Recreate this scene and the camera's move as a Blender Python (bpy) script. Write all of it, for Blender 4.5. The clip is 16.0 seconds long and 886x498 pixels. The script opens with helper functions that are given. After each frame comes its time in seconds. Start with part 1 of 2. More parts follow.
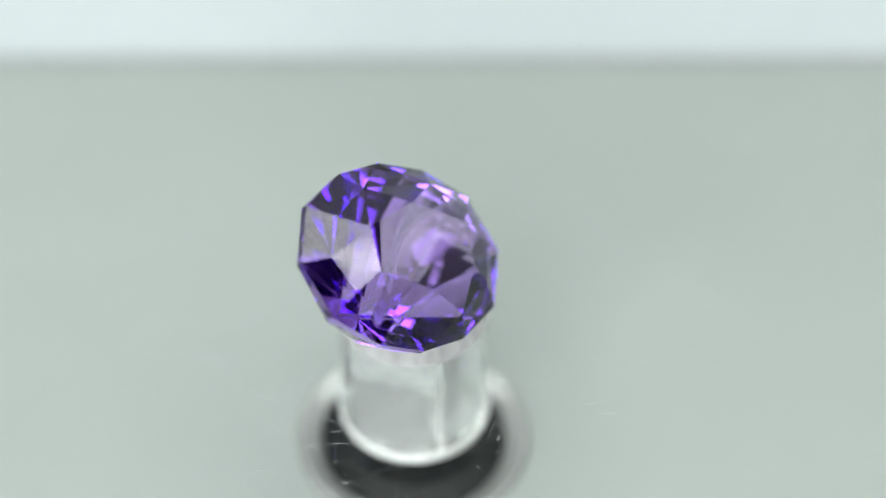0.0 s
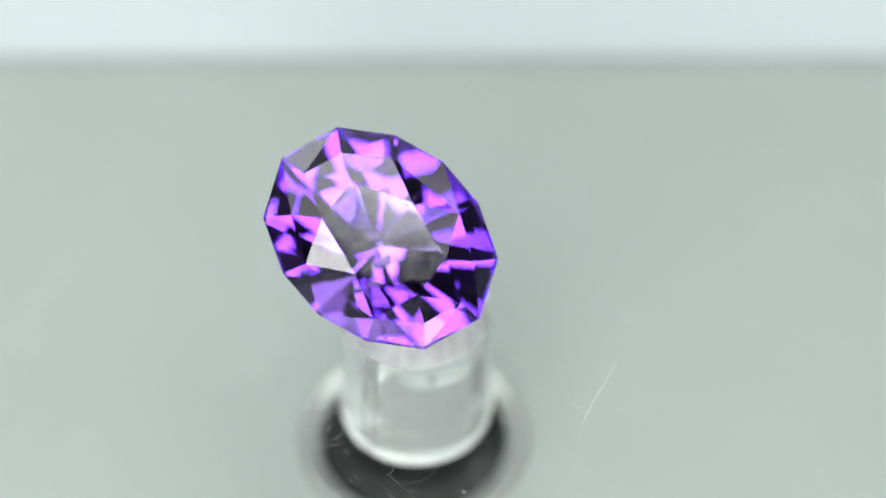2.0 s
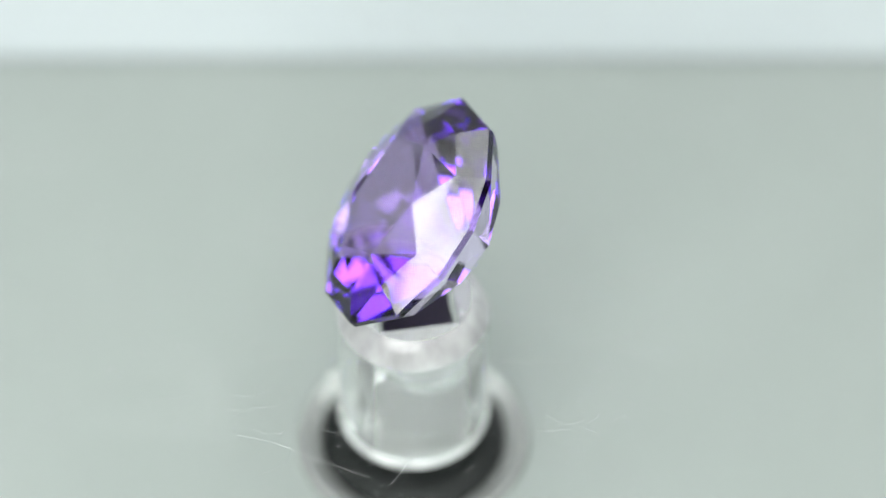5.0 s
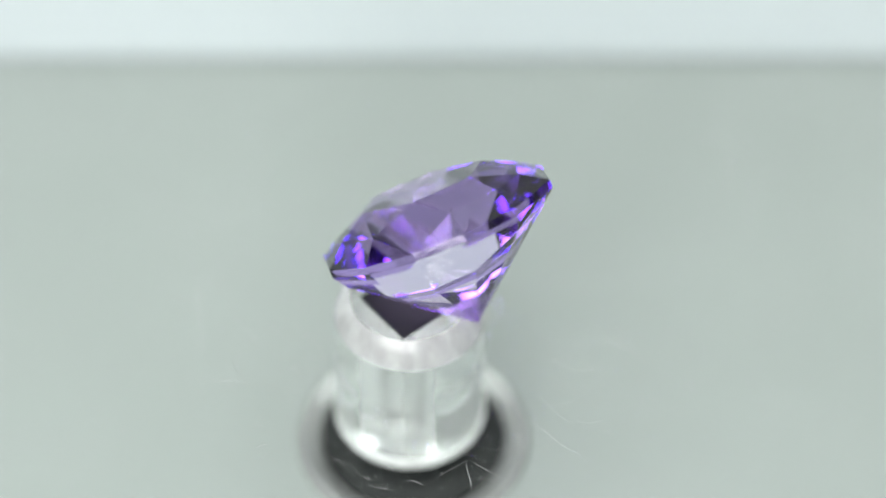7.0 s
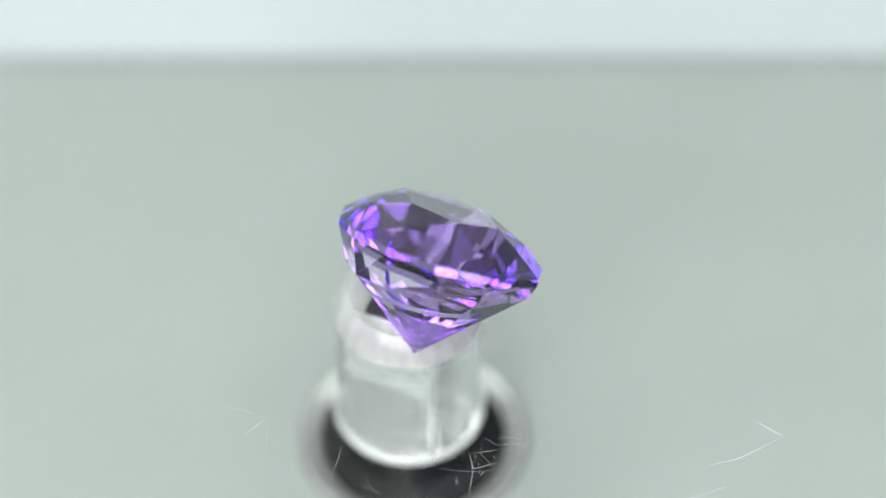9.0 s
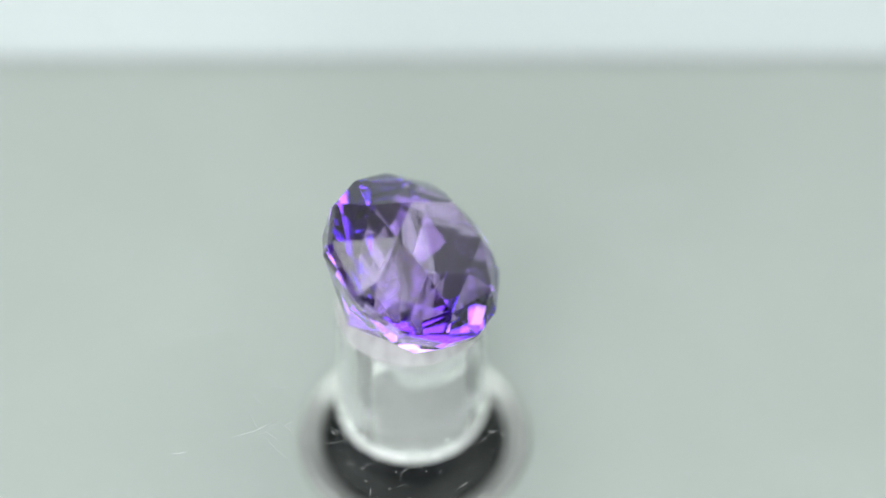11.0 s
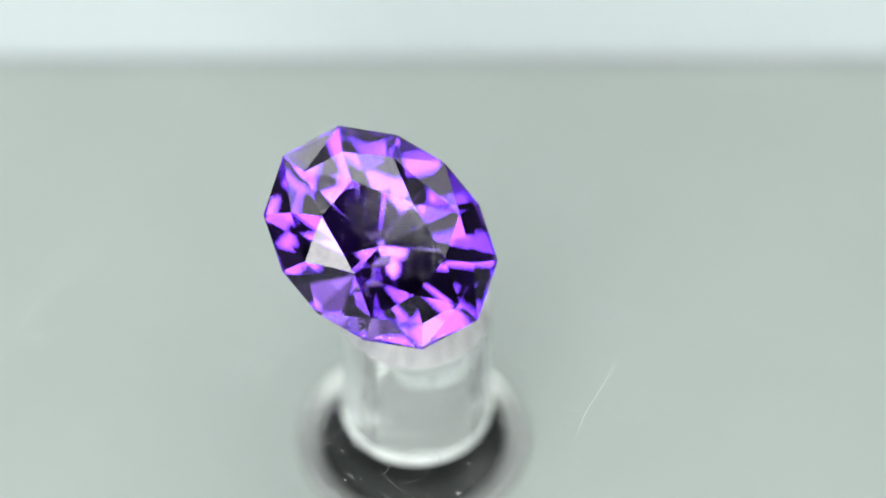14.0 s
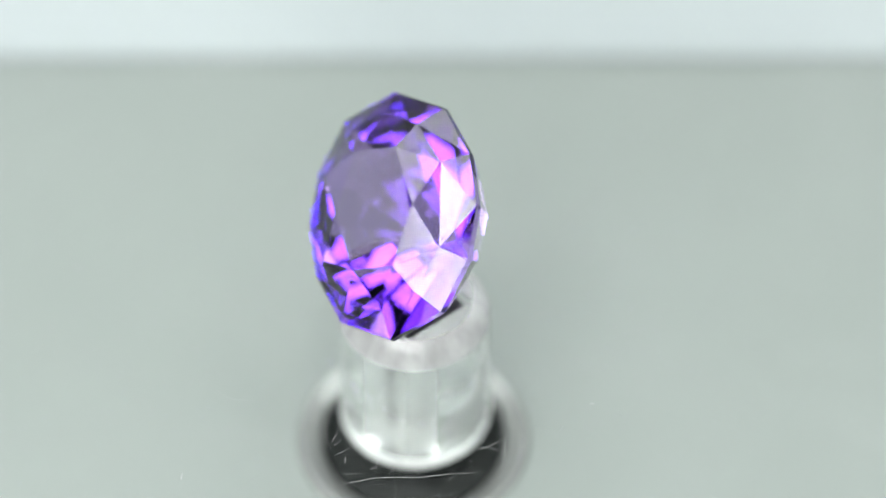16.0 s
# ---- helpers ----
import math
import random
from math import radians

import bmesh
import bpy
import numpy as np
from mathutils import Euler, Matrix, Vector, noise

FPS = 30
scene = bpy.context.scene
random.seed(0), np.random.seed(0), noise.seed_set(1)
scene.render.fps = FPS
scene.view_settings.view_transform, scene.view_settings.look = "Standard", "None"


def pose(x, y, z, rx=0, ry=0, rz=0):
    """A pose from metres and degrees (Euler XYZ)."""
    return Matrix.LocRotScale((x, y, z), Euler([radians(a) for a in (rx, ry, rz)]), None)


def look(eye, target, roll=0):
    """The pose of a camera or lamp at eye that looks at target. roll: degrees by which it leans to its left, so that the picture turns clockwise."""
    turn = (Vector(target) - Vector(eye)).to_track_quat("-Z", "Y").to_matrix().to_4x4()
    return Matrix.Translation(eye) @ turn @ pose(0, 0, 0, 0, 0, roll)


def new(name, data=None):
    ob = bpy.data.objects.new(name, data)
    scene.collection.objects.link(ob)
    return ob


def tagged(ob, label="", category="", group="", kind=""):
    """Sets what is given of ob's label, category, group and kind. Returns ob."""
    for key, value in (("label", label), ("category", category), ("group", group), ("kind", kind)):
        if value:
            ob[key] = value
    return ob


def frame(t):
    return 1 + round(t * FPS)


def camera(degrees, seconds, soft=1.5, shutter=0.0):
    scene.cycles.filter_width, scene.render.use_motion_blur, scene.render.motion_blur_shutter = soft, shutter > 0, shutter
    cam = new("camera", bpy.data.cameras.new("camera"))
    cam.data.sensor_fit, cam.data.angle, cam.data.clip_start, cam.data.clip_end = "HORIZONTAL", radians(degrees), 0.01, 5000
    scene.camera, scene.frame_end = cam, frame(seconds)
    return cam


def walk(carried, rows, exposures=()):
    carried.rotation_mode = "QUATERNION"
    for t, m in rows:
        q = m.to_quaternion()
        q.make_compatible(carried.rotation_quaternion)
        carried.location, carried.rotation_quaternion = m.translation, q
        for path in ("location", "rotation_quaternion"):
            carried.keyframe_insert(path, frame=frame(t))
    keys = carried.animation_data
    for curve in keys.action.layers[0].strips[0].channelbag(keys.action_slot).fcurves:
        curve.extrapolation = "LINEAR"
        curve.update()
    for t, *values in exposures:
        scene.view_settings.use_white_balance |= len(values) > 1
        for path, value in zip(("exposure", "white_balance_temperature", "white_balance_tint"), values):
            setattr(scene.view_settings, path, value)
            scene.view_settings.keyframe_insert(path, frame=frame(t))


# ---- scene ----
# A faceted purple gem in a clear acrylic holder that stands through a scratched glass disc,
# inside a small light box with added, unseen dark walls. Disc, holder and gem make one turn in 11.95 s.
K = 3.3e-5                      # metres in one unit of the plan
AXIS = Vector((0.0, 0.0, 548 * K))
SPIN = -360 / 11.952            # degrees a second
EYE_TILT = 0.8724
FWD = Vector((0, math.cos(EYE_TILT), -math.sin(EYE_TILT)))
EYE = AXIS - FWD * (9000 * K) + Vector((55 * K, 0, 0))

cam = camera(2 * math.degrees(math.atan(784 / 9000)), 16.0, soft=1.15)
cam.data.dof.use_dof = True
cam.data.dof.focus_distance = (9000 - 95) * K
cam.data.dof.aperture_fstop = 12.5
walk(cam, [(0, look(EYE, EYE + FWD)), (16, look(EYE, EYE + FWD))])

# ---- light ----
world = bpy.data.worlds.new("world")
world.use_nodes = True
world.node_tree.nodes["Background"].inputs[0].default_value = (0.85, 0.93, 1, 1)
world.node_tree.nodes["Background"].inputs[1].default_value = 0.05
scene.world = world


def area_lamp(name, m, sx, sy, watts, colour=(1, 1, 1)):
    data = bpy.data.lights.new(name, "AREA")
    data.shape, data.size, data.size_y, data.energy, data.color = "RECTANGLE", sx, sy, watts, colour
    ob = new(name, data)
    ob.matrix_world = m
    return ob


area_lamp("ceiling_panel_light", look((0, 0.08, 0.395), (0, 0.08, 0)), 0.44, 0.23, 1.76, (0.97, 1, 0.99))
# unseen lamps added with gaps between them, for bright and dark gem facets
for lamp_x, lamp_y in ((-0.14, -0.11), (0, -0.09), (0.14, -0.11), (-0.11, -0.26), (0.11, -0.26)):
    area_lamp("gem_sparkle_light", look((lamp_x, lamp_y, 0.395), (lamp_x, lamp_y, 0)), 0.07, 0.105, 0.32, (0.97, 1, 0.99))
area_lamp("front_panel_light", look((-0.055, -0.172, 0.115), (0, 0, 0.016)), 0.20, 0.095, 0.74)
area_lamp("side_panel_light", look((-0.25, 0.0, 0.24), (0, 0.0, 0.10)), 0.26, 0.18, 0.34)
area_lamp("side_panel_light", look((0.25, 0.0, 0.24), (0, 0.0, 0.10)), 0.26, 0.18, 0.34)


# ---- materials ----
def material(name):
    m = bpy.data.materials.new(name)
    m.use_nodes = True
    return m, m.node_tree.nodes, m.node_tree.links, m.node_tree.nodes["Principled BSDF"]


def painted(name, colour, rough, var=0.06, scale=60.0):
    m, n, l, p = material(name)
    noi = n.new("ShaderNodeTexNoise")
    noi.inputs["Scale"].default_value, noi.inputs["Detail"].default_value = scale, 6
    co = n.new("ShaderNodeTexCoord")
    l.new(co.outputs["Object"], noi.inputs["Vector"])
    mix = n.new("ShaderNodeMix")
    mix.data_type = "RGBA"
    mix.inputs["A"].default_value = (*[c * (1 - var) for c in colour], 1)
    mix.inputs["B"].default_value = (*[min(1, c * (1 + var)) for c in colour], 1)
    l.new(noi.outputs["Fac"], mix.inputs["Factor"])
    l.new(mix.outputs["Result"], p.inputs["Base Color"])
    p.inputs["Roughness"].default_value = rough
    return m


def glassy(name, colour, ior, rough):
    m, n, l, p = material(name)
    n.remove(p)
    g = n.new("ShaderNodeBsdfGlass")
    g.inputs["Color"].default_value = (*colour, 1)
    g.inputs["IOR"].default_value, g.inputs["Roughness"].default_value = ior, rough
    l.new(g.outputs[0], n["Material Output"].inputs["Surface"])
    return m


def thin_pane(name, ior):
    m, n, l, p = material(name)
    n.remove(p)
    fr = n.new("ShaderNodeFresnel")
    fr.inputs["IOR"].default_value = ior
    t = n.new("ShaderNodeBsdfTransparent")
    t.inputs["Color"].default_value = (0.985, 1, 0.99, 1)
    gl = n.new("ShaderNodeBsdfGlossy")
    gl.inputs["Roughness"].default_value = 0.0
    mix = n.new("ShaderNodeMixShader")
    l.new(fr.outputs[0], mix.inputs["Fac"])
    l.new(t.outputs[0], mix.inputs[1])
    l.new(gl.outputs[0], mix.inputs[2])
    # faint wiped smears of haze on the pane
    co = n.new("ShaderNodeTexCoord")
    noi = n.new("ShaderNodeTexNoise")
    noi.inputs["Scale"].default_value, noi.inputs["Detail"].default_value, noi.inputs["Distortion"].default_value = 110, 7, 1.2
    l.new(co.outputs["Object"], noi.inputs["Vector"])
    mr = n.new("ShaderNodeMapRange")
    mr.inputs["From Min"].default_value, mr.inputs["From Max"].default_value = 0.45, 0.75
    mr.inputs["To Min"].default_value, mr.inputs["To Max"].default_value = 0.0, 0.032
    l.new(noi.outputs["Fac"], mr.inputs["Value"])
    d = n.new("ShaderNodeBsdfDiffuse")
    d.inputs["Color"].default_value = (0.5, 0.53, 0.52, 1)
    haze = n.new("ShaderNodeMixShader")
    l.new(mr.outputs["Result"], haze.inputs["Fac"])
    l.new(mix.outputs[0], haze.inputs[1])
    l.new(d.outputs[0], haze.inputs[2])
    l.new(haze.outputs[0], n["Material Output"].inputs["Surface"])
    return m


def see_through(name):
    m, n, l, p = material(name)
    n.remove(p)
    t = n.new("ShaderNodeBsdfTransparent")
    t.inputs["Color"].default_value = (0.985, 1, 0.99, 1)
    l.new(t.outputs[0], n["Material Output"].inputs["Surface"])
    return m


def tinted_crystal(name, through_tint, inner_tint, ior):
    # quartz that is paler at the point and the table than in the crown, deeper violet at each reflection inside
    m, n, l, p = material(name)
    n.remove(p)
    fr = n.new("ShaderNodeFresnel")
    fr.inputs["IOR"].default_value = ior
    full = n.new("ShaderNodeMath")
    full.operation = "GREATER_THAN"
    full.inputs[1].default_value = 0.97
    l.new(fr.outputs[0], full.inputs[0])
    tint = n.new("ShaderNodeMix")
    tint.data_type = "RGBA"
    tint.inputs["A"].default_value = (1, 1, 1, 1)
    tint.inputs["B"].default_value = (*inner_tint, 1)
    l.new(full.outputs[0], tint.inputs["Factor"])
    gl = n.new("ShaderNodeBsdfGlossy")
    gl.inputs["Roughness"].default_value = 0.0
    l.new(tint.outputs["Result"], gl.inputs["Color"])
    rf = n.new("ShaderNodeBsdfRefraction")
    rf.inputs["Color"].default_value = (*through_tint, 1)
    rf.inputs["IOR"].default_value, rf.inputs["Roughness"].default_value = ior, 0.0
    mix = n.new("ShaderNodeMixShader")
    l.new(fr.outputs[0], mix.inputs["Fac"])
    l.new(rf.outputs[0], mix.inputs[1])
    l.new(gl.outputs[0], mix.inputs[2])
    l.new(mix.outputs[0], n["Material Output"].inputs["Surface"])
    return m


def scratch_mix():
    m, n, l, p = material("fine_scratch")
    p.inputs["Base Color"].default_value = (0.42, 0.44, 0.435, 1)
    p.inputs["Roughness"].default_value = 0.6
    t = n.new("ShaderNodeBsdfTransparent")
    mix = n.new("ShaderNodeMixShader")
    noi = n.new("ShaderNodeTexNoise")
    noi.inputs["Scale"].default_value = 900
    mr = n.new("ShaderNodeMapRange")
    mr.inputs["From Min"].default_value, mr.inputs["From Max"].default_value = 0.35, 0.65
    mr.inputs["To Min"].default_value, mr.inputs["To Max"].default_value = 0.14, 0.72
    l.new(noi.outputs["Fac"], mr.inputs["Value"])
    l.new(mr.outputs["Result"], mix.inputs["Fac"])
    l.new(t.outputs[0], mix.inputs[1])
    l.new(p.outputs[0], mix.inputs[2])
    l.new(mix.outputs[0], n["Material Output"].inputs["Surface"])
    return m


def diffuser(name, front, share):
    # thin white sheet that lets part of the light through
    m = painted(name, front, 0.8, 0.03, 40)
    n, l = m.node_tree.nodes, m.node_tree.links
    t = n.new("ShaderNodeBsdfTranslucent")
    t.inputs["Color"].default_value = (*front, 1)
    mix = n.new("ShaderNodeMixShader")
    mix.inputs["Fac"].default_value = share
    l.new(n["Principled BSDF"].outputs[0], mix.inputs[1])
    l.new(t.outputs[0], mix.inputs[2])
    l.new(mix.outputs[0], n["Material Output"].inputs["Surface"])
    return m


def whitened_plastic(name, colour, ior, rough, share, straight=0.3, haze=0.96):
    # clear plastic; a pale diffuse share mixed in stands for light caught inside it
    m = glassy(name, colour, ior, rough)
    n, l = m.node_tree.nodes, m.node_tree.links
    d = n.new("ShaderNodeBsdfDiffuse")
    d.inputs["Color"].default_value = (haze, haze * 1.01, haze, 1)
    e = n.new("ShaderNodeBsdfTranslucent")
    e.inputs["Color"].default_value = (haze, haze * 1.01, haze, 1)
    both = n.new("ShaderNodeMixShader")
    both.inputs["Fac"].default_value = 0.4
    l.new(d.outputs[0], both.inputs[1])
    l.new(e.outputs[0], both.inputs[2])
    mix = n.new("ShaderNodeMixShader")
    # that share varies in streaks: fine noise stretched along the height
    co = n.new("ShaderNodeTexCoord")
    mp = n.new("ShaderNodeMapping")
    mp.inputs["Scale"].default_value = (1, 1, 0.25)
    noi = n.new("ShaderNodeTexNoise")
    noi.inputs["Scale"].default_value, noi.inputs["Detail"].default_value = 900, 4
    mr = n.new("ShaderNodeMapRange")
    mr.inputs["From Min"].default_value, mr.inputs["From Max"].default_value = 0.3, 0.7
    mr.inputs["To Min"].default_value, mr.inputs["To Max"].default_value = share * 0.8, share * 1.2
    l.new(co.outputs["Object"], mp.inputs["Vector"])
    l.new(mp.outputs[0], noi.inputs["Vector"])
    l.new(noi.outputs["Fac"], mr.inputs["Value"])
    l.new(mr.outputs["Result"], mix.inputs["Fac"])
    clear = n.new("ShaderNodeBsdfTransparent")
    inner = n.new("ShaderNodeMixShader")
    inner.inputs["Fac"].default_value = straight
    l.new(n["Glass BSDF"].outputs[0], inner.inputs[1])
    l.new(clear.outputs[0], inner.inputs[2])
    l.new(inner.outputs[0], mix.inputs[1])
    l.new(both.outputs[0], mix.inputs[2])
    l.new(mix.outputs[0], n["Material Output"].inputs["Surface"])
    return m


WHITE = diffuser("white_diffuser_sheet", (0.355, 0.386, 0.398), 0.15)
# tones of the unseen surround, kept dark so gem facets can go black
BLACK_SURROUND = painted("matt_black_surround", (0.012, 0.012, 0.013), 0.95)
DARK_SURROUND = painted("dark_grey_surround", (0.035, 0.036, 0.036), 0.9)
GREY_SURROUND = painted("mid_grey_surround", (0.4, 0.41, 0.41), 0.8)
HOLE_PALE = painted("pale_grey_reflector", (0.38, 0.384, 0.38), 0.9, 0.2, 700)
HOLE_DARK = painted("hole_dark", (0.012, 0.013, 0.013), 0.45)
BASE = painted("grey_green_satin_paint", (0.185, 0.204, 0.196), 0.5, 0.05, 25)
BLACK = painted("black_plastic", (0.005, 0.006, 0.0058), 0.35)
BLACK.node_tree.nodes["Principled BSDF"].inputs["Specular IOR Level"].default_value = 0.12
PAINT = painted("white_reflector", (0.93, 0.94, 0.93), 0.6)
STEEL = painted("satin_grey_metal_paint", (0.28, 0.285, 0.28), 0.25)
STEEL.node_tree.nodes["Principled BSDF"].inputs["Metallic"].default_value = 0.55
GLASS = thin_pane("coated_clear_glass", 1.22)
CLEAR = see_through("clear_glass_underside")
# rim and base get the largest white share, in place of their inner brightness
ACRYLIC = whitened_plastic("clear_acrylic", (0.98, 0.99, 0.985), 1.49, 0.0, 0.12, 0.0)
HAZY = whitened_plastic("hazy_acrylic", (0.98, 0.99, 0.985), 1.49, 0.01, 0.07, 0.0, 0.45)
FLANGE = whitened_plastic("whitened_base_acrylic", (0.98, 0.99, 0.985), 1.49, 0.05, 0.6, 0.1)
RIM_WHITENED = whitened_plastic("whitened_rim_acrylic", (0.98, 0.99, 0.985), 1.49, 0.0, 0.33, 0.0)
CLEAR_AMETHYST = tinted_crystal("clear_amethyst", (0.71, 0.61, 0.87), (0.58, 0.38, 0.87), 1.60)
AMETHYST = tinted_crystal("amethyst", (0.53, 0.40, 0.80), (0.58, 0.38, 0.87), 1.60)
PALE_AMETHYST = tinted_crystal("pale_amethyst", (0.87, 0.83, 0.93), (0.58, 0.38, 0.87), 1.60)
SCRATCH = scratch_mix()


def mesh_of(name, bm, mat, smooth=False):
    me = bpy.data.meshes.new(name)
    bmesh.ops.recalc_face_normals(bm, faces=bm.faces)
    for fa in bm.faces:
        fa.smooth = smooth
    bm.to_mesh(me)
    bm.free()
    me.materials.append(mat)
    return me


def part(name, bm, mat, parent, label="", smooth=False):
    ob = new(name, mesh_of(name, bm, mat, smooth))
    ob.parent = parent
    if label:
        ob["label"] = label
    return ob


# ---- light box ----
def slab(name, x0, y0, z0, x1, y1, z1, mat, label, category):
    bm = bmesh.new()
    bmesh.ops.create_cube(bm, size=1)
    bm.transform(Matrix.Translation(((x0 + x1) / 2, (y0 + y1) / 2, (z0 + z1) / 2)) @ Matrix.Diagonal((x1 - x0, y1 - y0, z1 - z0, 1)))
    bmesh.ops.bevel(bm, geom=bm.edges[:], offset=0.0006, segments=2, affect="EDGES")
    return tagged(new(name, mesh_of(name, bm, mat)), label, category, kind="structure")


GLASS_Z = (548 - 163) * K        # top of the glass disc
BACK_Y = 934 * K
board = slab("backdrop", -0.26, 0, 0, 0.26, 0.001, 1400 * K, WHITE, "plain white board leaning back on the base behind the hub", "backdrop")
board.matrix_world = pose(0, BACK_Y, 0, -50, 0, 0)
# walls and ceiling are out of view, added to shape what the gem reflects
slab("wall_north", -0.26, 0.20, -0.02, 0.26, 0.206, 0.40, GREY_SURROUND, "unseen grey rear wall, added to set the reflections", "wall")
slab("wall_west", -0.266, -0.36, -0.02, -0.2605, 0.206, 0.40, DARK_SURROUND, "unseen dark grey side wall, added to darken the gem", "wall")
slab("wall_east", 0.2605, -0.36, -0.02, 0.266, 0.206, 0.40, DARK_SURROUND, "unseen dark grey side wall, added to darken the gem", "wall")
slab("wall_south", -0.26, -0.366, -0.02, 0.26, -0.3605, 0.40, BLACK_SURROUND, "unseen black wall behind the camera, added to darken the gem", "wall")
slab("ceiling", -0.266, -0.366, 0.4005, 0.266, 0.206, 0.406, BLACK_SURROUND, "unseen black ceiling, added to darken the gem", "ceiling")
slab("floor", -0.26, -0.36, -0.004, 0.26, 0.20, 0.0, BASE, "grey-green satin painted base under the glass disc", "floor")


# ---- hub under the disc ----
def lathe(bm, profile, n=96):
    rings = [[bm.verts.new((r * math.cos(i * math.tau / n), r * math.sin(i * math.tau / n), z)) for i in range(n)] for r, z in profile]
    for lo, hi in zip(rings, rings[1:]):
        for i in range(n):
            bm.faces.new((lo[i], lo[(i + 1) % n], hi[(i + 1) % n], hi[i]))
    return rings


def hub():
    ob = tagged(new("turntable_hub"), "black round turntable hub with a dished grey rim", "hub")
    bm = bmesh.new()
    rings = lathe(bm, [(170 * K, 0), (170 * K, 14 * K), (167 * K, 17 * K), (121 * K, 17 * K), (118 * K, 20 * K), (118 * K, 90 * K), (115 * K, 92.5 * K)])
    bm.faces.new(rings[-1])
    bm.faces.new(rings[0])
    part("boss", bm, BLACK, ob, "black plastic boss", True)
    bm = bmesh.new()
    rings = lathe(bm, [(171 * K, 0), (171 * K, 4 * K), (174 * K, 5 * K), (190 * K, 10 * K), (205 * K, 18 * K), (211 * K, 18 * K), (215 * K, 0.2 * K)])
    part("rim", bm, STEEL, ob, "dished glossy dark grey rim", True)
    return ob


# ---- glass disc ----
def streak(bm, pts, wide):
    # a low ribbon with a ridge along pts of (radius, degrees) on the disc
    way = [Vector((r * math.cos(radians(d)), r * math.sin(radians(d)), 0)) * K for r, d in pts]
    fine = []
    for a, b in zip(way, way[1:]):
        for i in range(6):
            f = i / 6
            q = a.lerp(b, f)
            j = noise.noise_vector(q * 900) * (3.0 * K)
            fine.append(q + Vector((j.x, j.y, 0)))
    fine.append(way[-1])
    rows = []
    for i, p in enumerate(fine):
        d = (fine[min(i + 1, len(fine) - 1)] - fine[max(i - 1, 0)]).normalized()
        side = Vector((-d.y, d.x, 0)) * (wide * K / 2 * (0.35 + 0.65 * math.sin(math.pi * (i + 0.5) / len(fine))))
        rows.append([bm.verts.new(p + side + Vector((0, 0, 0.4 * K))), bm.verts.new(p + Vector((0, 0, 0.9 * K))), bm.verts.new(p - side + Vector((0, 0, 0.4 * K)))])
    for a, b in zip(rows, rows[1:]):
        bm.faces.new((a[0], a[1], b[1], b[0]))
        bm.faces.new((a[1], a[2], b[2], b[1]))


SCRATCHES = [
    ([(657, 248), (714, 247)], 2.4), ([(710, 246), (703, 245), (665, 240), (618, 235)], 2.0),
    ([(646, 229), (683, 235)], 1.6), ([(697, 240), (681, 241), (649, 242)], 1.2),
    ([(424, 14), (391, 22), (384, 35), (390, 50)], 1.6), ([(340, 51), (344, 55), (340, 60)], 1.5),
    ([(332, 62), (407, 55)], 1.4), ([(161, 99), (320, 128)], 0.4), ([(423, 135), (367, 136)], 1.6),
    ([(366, 138), (417, 143)], 1.6), ([(338, 160), (417, 161)], 1.5), ([(340, 198), (393, 197), (440, 194)], 1.4),
    ([(379, 197), (384, 204)], 1.8), ([(347, 200), (356, 206)], 1.5), ([(361, 114), (366, 116)], 3.0),
    ([(262, 161), (260, 164)], 2.5), ([(548, 345), (564, 346)], 3.0),
]


def glass_disc():
    ob = tagged(new("turntable"), "clear scratched glass turntable disc, slowly turning over a grey-green base", "turntable", kind="structure")
    bm = bmesh.new()
    rings = lathe(bm, [(143 * K, -14 * K), (1340 * K, -14 * K), (1345 * K, -10 * K), (1345 * K, -4 * K), (1340 * K, 0), (143 * K, 0)], 160)
    for i in range(160):
        bm.faces.new((rings[-1][i], rings[-1][(i + 1) % 160], rings[0][(i + 1) % 160], rings[0][i]))
    pane = part("disc", bm, GLASS, ob, "clear glass disc")
    pane.data.materials.append(CLEAR)
    for poly in pane.data.polygons:
        poly.material_index = 0 if poly.normal.z > 0.9 else 1
    pane.visible_shadow = False
    for pts, wide in SCRATCHES:
        bm = bmesh.new()
        streak(bm, pts, wide)
        part("scratch", bm, SCRATCH, ob)
    rng = random.Random(4)
    bm = bmesh.new()
    for i in range(1000):
        r, d = rng.uniform(150, 1280), rng.uniform(0, 360)
        if rng.random() < 0.55:
            r = rng.uniform(170, 460)
        n, turn = rng.choice((1, 1, 2, 3)), rng.uniform(-0.6, 0.6)
        size = rng.choice((3, 4, 6, 9, 14) if r > 450 else (3, 4, 6, 16, 36)) * rng.uniform(0.5, 1.3)
        a = rng.uniform(0, math.tau)
        x, y = r * math.cos(radians(d)), r * math.sin(radians(d))
        pts = []
        for k in range(n + 1):
            pts.append((math.hypot(x, y), math.degrees(math.atan2(y, x))))
            x, y = x + size * math.cos(a), y + size * math.sin(a)
            a += turn
        streak(bm, pts, rng.uniform(0.35, 0.7) if size > 12 else rng.uniform(0.9, 2.2))
    tagged(part("fine_scratches", bm, SCRATCH, ob, "fine pale scratches and dust specks"), kind="stuff")
    return ob


# ---- holder ----
def ring_verts(bm, r, z, n):
    return [bm.verts.new((r * math.cos(i * math.tau / n), r * math.sin(i * math.tau / n), z)) for i in range(n)]


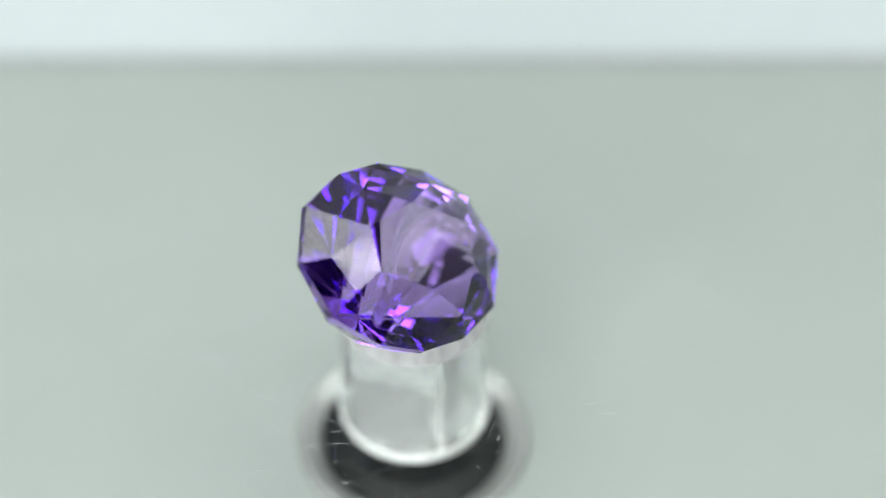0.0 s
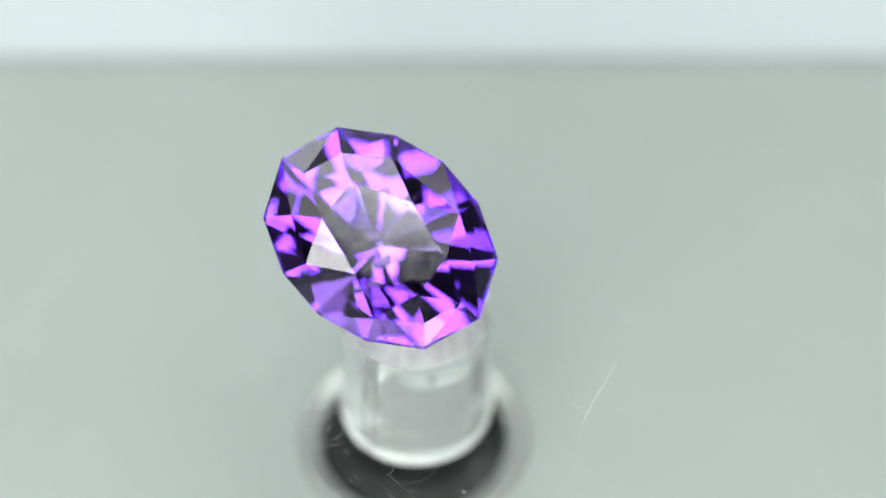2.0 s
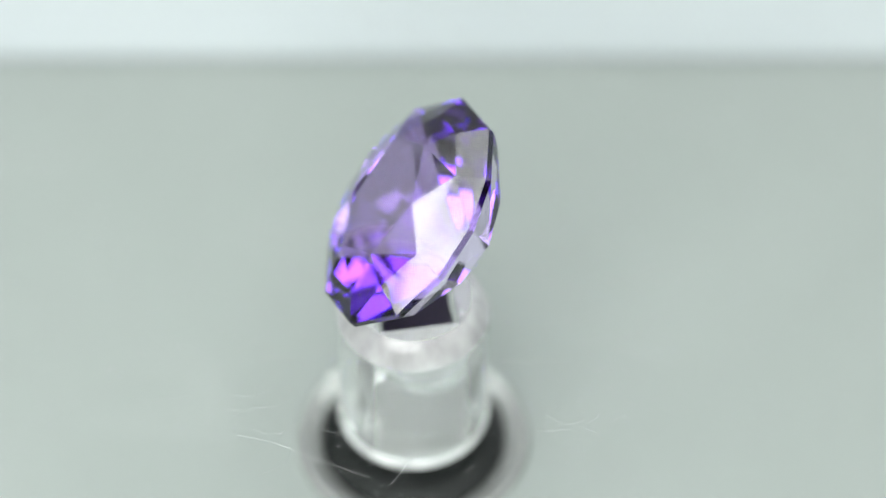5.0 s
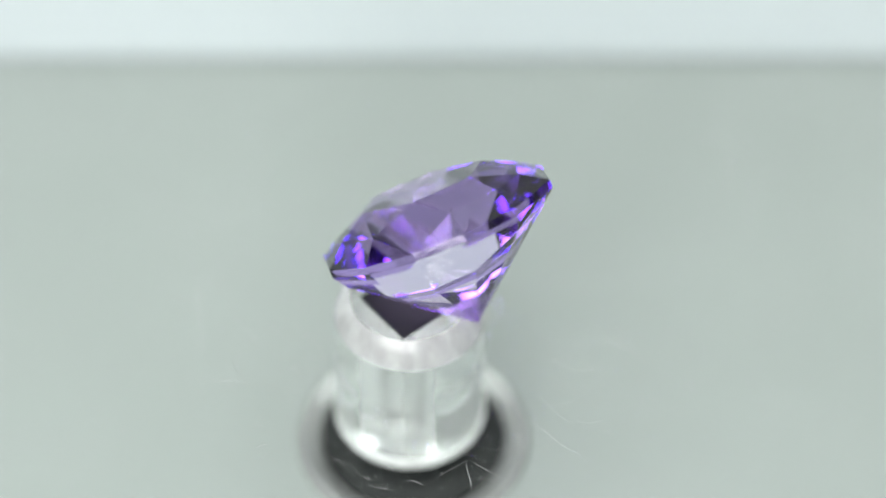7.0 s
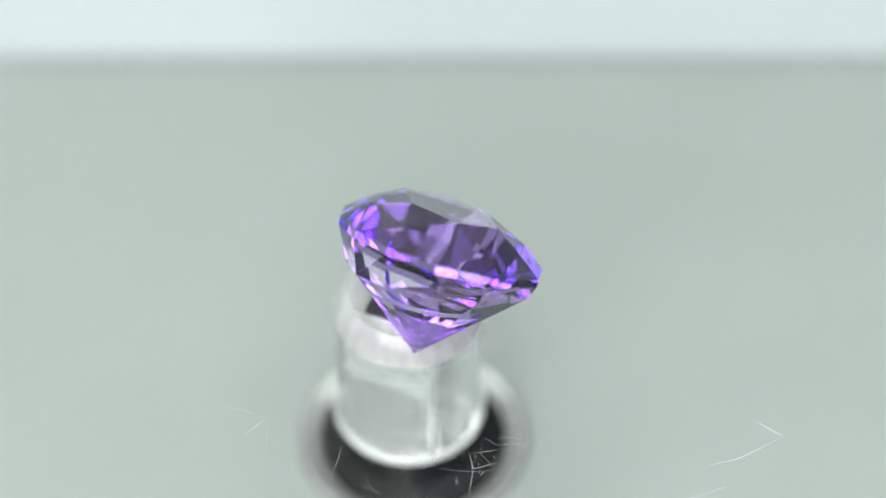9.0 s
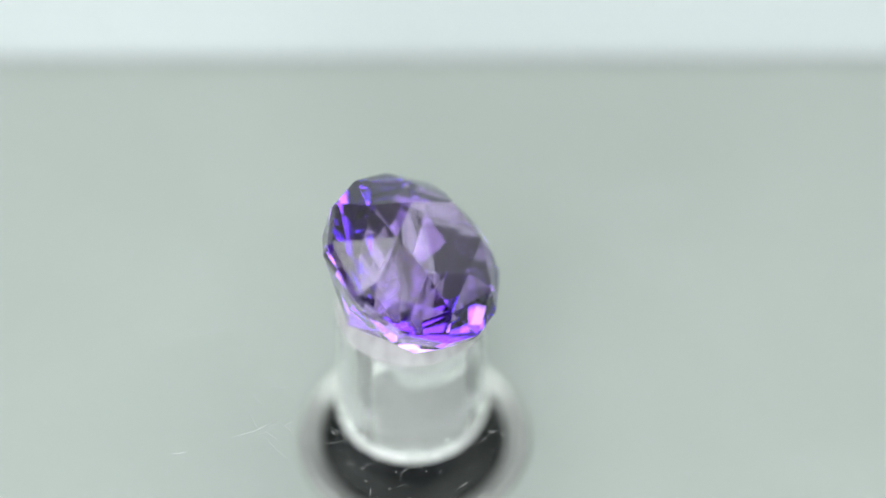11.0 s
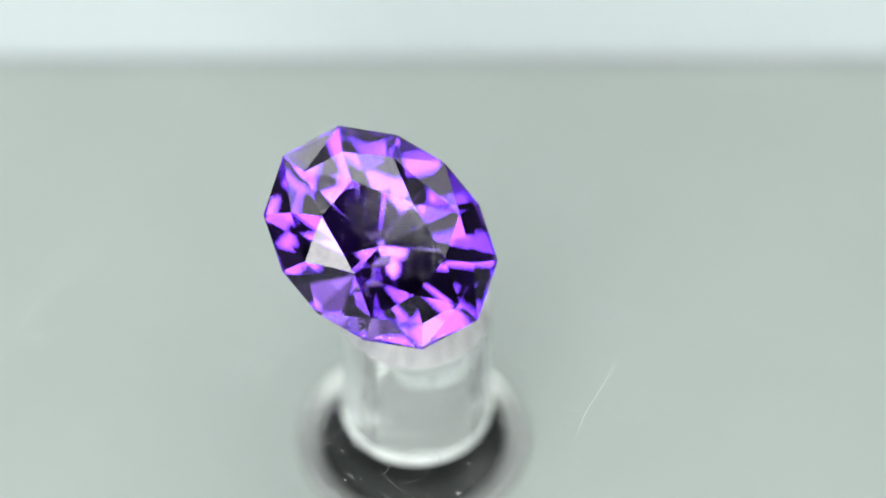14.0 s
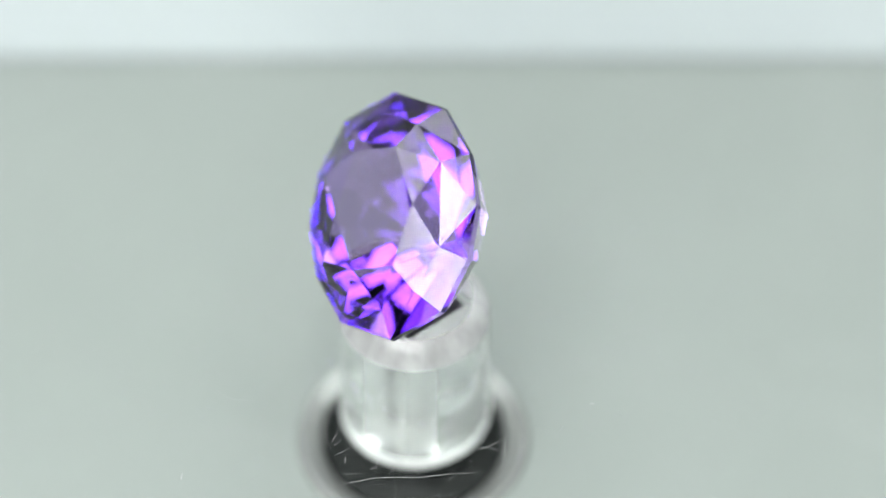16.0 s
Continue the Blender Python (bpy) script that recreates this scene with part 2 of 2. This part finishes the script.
def split(ob_name, bm, mat, groups, parent, smooth_names=()):
    # one closed shape handed out as parts; groups: name, label, faces
    bmesh.ops.recalc_face_normals(bm, faces=bm.faces)
    for name, label, faces in groups:
        me = bpy.data.meshes.new(name)
        index, verts, polys = {}, [], []
        for f in faces:
            row = []
            for v in f.verts:
                if v not in index:
                    index[v] = len(verts)
                    verts.append(v.co[:])
                row.append(index[v])
            polys.append(row)
        me.from_pydata(verts, [], polys)
        for poly in me.polygons:
            poly.use_smooth = name in smooth_names
        me.materials.append({"rounded_rim": RIM_WHITENED, "base_flange": FLANGE, "socket": HAZY, "pavilion": PALE_AMETHYST, "table": CLEAR_AMETHYST}.get(name, mat))
        ob = new(name, me)
        ob.parent = parent
        ob["label"] = label
    bm.free()


def holder():
    ob = tagged(new("gem_holder"), "clear acrylic round holder with a square hole", "holder")
    n, r, top, half = 96, 136 * K, 333 * K, 71 * K
    bm = bmesh.new()
    side = [(r - 2 * K, 0.3 * K), (r + 0.5 * K, 2 * K), (r + 2 * K, 7 * K), (r + 1.5 * K, 22 * K), (r - 0.5 * K, 28 * K), (r - 1 * K, 282 * K)]
    cap = [(r - 1 * K, 282 * K), (r - 6 * K, 297 * K), (r - 13 * K, 311 * K), (r - 21 * K, 324 * K), (r - 30 * K, top)]
    rings = [ring_verts(bm, a, z, n) for a, z in side + cap[1:]]

    def band(a, b):
        return [bm.faces.new((a[i], a[(i + 1) % n], b[(i + 1) % n], b[i])) for i in range(n)]
    bands = [band(a, b) for a, b in zip(rings, rings[1:])]

    def square(z, s):
        vs = []
        for i in range(n):
            a = i * math.tau / n
            c, d = math.cos(a), math.sin(a)
            q = s / max(abs(c), abs(d))
            vs.append(bm.verts.new((q * c, q * d, z)))
        return vs
    sq = [square(0.3 * K, half), square(top - 3 * K, half), square(top, half + 3 * K)]
    socket = band(sq[1], sq[0]) + band(sq[2], sq[1])
    crown = sum(bands[len(side) - 1:], [])
    flat = band(rings[-1], sq[2])
    foot = band(sq[0], rings[0])
    bm.transform(Matrix.Rotation(radians(-20), 4, "Z"))
    split("holder", bm, ACRYLIC, [
        ("base_flange", "clear flared base, whitened in place of light inside it", sum(bands[:4], [])),
        ("body", "clear acrylic cylinder, slightly whitened in place of inner light", sum(bands[4:len(side) - 1], [])),
        ("rounded_rim", "rounded clear rim, whitened in place of its bright gleam", crown),
        ("top_face", "flat clear top with a square opening", flat),
        ("socket", "square hole through the holder", socket),
        ("foot", "clear polished underside", foot)], ob, ("body", "rounded_rim", "base_flange"))
    # black slab added just below the opening, in place of the hole's dark depth
    bm = bmesh.new()
    bmesh.ops.create_cube(bm, size=1)
    bm.transform(Matrix.Rotation(radians(-20), 4, "Z") @ Matrix.Translation((0, 0, top - 19 * K)) @ Matrix.Diagonal((2 * half - 16 * K, 2 * half - 16 * K, 6 * K, 1)))
    bmesh.ops.bevel(bm, geom=bm.edges[:], offset=2 * K, segments=2, affect="EDGES")
    part("dark_insert", bm, HOLE_DARK, ob, "added black slab in place of the hole's darkness")
    # unseen white disc, added to throw light up into the acrylic
    bm = bmesh.new()
    rings = lathe(bm, [(r - 4 * K, -0.4 * K), (r - 4 * K, 0)])
    bm.faces.new(rings[1])
    bm.faces.new(rings[0])
    part("foot_reflector", bm, PAINT, ob, "white reflector added under the acrylic to brighten it")
    # pale slab added over the black boss, lightens what shows through the hole walls
    bm = bmesh.new()
    rings = lathe(bm, [((half - 2 * K) * 1.414, 1 * K), ((half - 2 * K) * 1.414, 3 * K)], 4)
    bm.faces.new(rings[1])
    bm.faces.new(rings[0])
    bm.transform(Matrix.Rotation(radians(25), 4, "Z"))
    part("hole_reflector", bm, HOLE_PALE, ob, "pale grey reflector added at the bottom of the hole")
    return ob


# ---- gem ----
def gem():
    bm = bmesh.new()

    def oval(points, z):
        out = []
        for x, y in points:
            out.append(bm.verts.new((x * K, y * K, z * K)))
        return out

    def twelve(ax, kx, ky, mx, my, by):
        q = [(ax, 0), (kx, ky), (mx, my), (0, by)]
        pts = q + [(-x, y) for x, y in reversed(q[:3])]
        return pts + [(x, -y) for x, y in reversed(pts[1:-1])]
    rim = twelve(225, 184, 103, 95, 157, 174)
    girdle_top, girdle_low = oval(rim, 5), oval(rim, -9)
    mid_ring = twelve(179, 151, 70, 77, 120, 131)
    mid = [None if i % 6 == 3 else bm.verts.new((x * K, y * K, (33, 40, 40, 0, 40, 40)[i % 6] * K)) for i, (x, y) in enumerate(mid_ring)]
    table = oval([(107, 41), (0, 80), (-107, 41), (-107, -41), (0, -80), (107, -41)], 68)
    low_ring = twelve(217, 167, 97, 80, 131, 150)
    low = [bm.verts.new((x * K, y * K, z * K)) for (x, y), z in zip(low_ring, [-17, -37, -71, -74, -71, -37] * 2)]
    culet = bm.verts.new((-12 * K, 10 * K, -205 * K))
    crown, belt, pavilion = [], [], []
    top = bm.faces.new(table)
    for i in range(12):
        j = (i + 1) % 12
        crown.append(bm.faces.new([v for v in (girdle_top[i], girdle_top[j], mid[j], mid[i]) if v]))
        belt.append(bm.faces.new((girdle_low[i], girdle_low[j], girdle_top[j], girdle_top[i])))
        pavilion.append(bm.faces.new((girdle_low[j], girdle_low[i], low[i], low[j])))
        pavilion.append(bm.faces.new((low[j], low[i], culet)))
    for k in range(6):
        # table corners lie over the odd points of the middle ring
        m0, m1, m2 = mid[(2 * k) % 12], mid[(2 * k + 1) % 12], mid[(2 * k + 2) % 12]
        t = table[k]
        if m1:
            crown.append(bm.faces.new((m0, m1, t)))
            crown.append(bm.faces.new((m1, m2, t)))
        else:
            # a kite on each long side runs from the girdle up to the table
            crown.append(bm.faces.new((m0, girdle_top[2 * k + 1], m2, t)))
        crown.append(bm.faces.new((m2, table[(k + 1) % 6], t)))
    ob = tagged(new("amethyst_gem"), "purple faceted oval gem tilted in the clear holder", "gem")
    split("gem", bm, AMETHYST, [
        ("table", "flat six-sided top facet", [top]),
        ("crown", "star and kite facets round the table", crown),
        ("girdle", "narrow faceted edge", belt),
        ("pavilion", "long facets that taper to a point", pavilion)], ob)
    return ob


hub()
disc = glass_disc()
stand = holder()
stone = gem()
CEN = Vector((-21.2, -51.0, 37.4)) * K
AX, AY, AN = Vector((-0.7602, -0.4546, 0.4641)), Vector((0.2364, -0.8589, -0.4543)), Vector((0.6051, -0.2356, 0.7604))
STONE = Matrix(((AX.x, AY.x, AN.x, CEN.x), (AX.y, AY.y, AN.y, CEN.y), (AX.z, AY.z, AN.z, CEN.z), (0, 0, 0, 1)))


def motions():
    steps = [i * 0.5 for i in range(33)]
    walk(disc, [(t, pose(0, 0, GLASS_Z, 0, 0, SPIN * t)) for t in steps])
    walk(stand, [(t, pose(0, 0, 93 * K, 0, 0, SPIN * t) @ pose(2 * K, 6.5 * K, 0)) for t in steps])
    walk(stone, [(t, Matrix.Translation(AXIS) @ pose(0, 0, 0, 0, 0, SPIN * t) @ STONE) for t in steps])


motions()
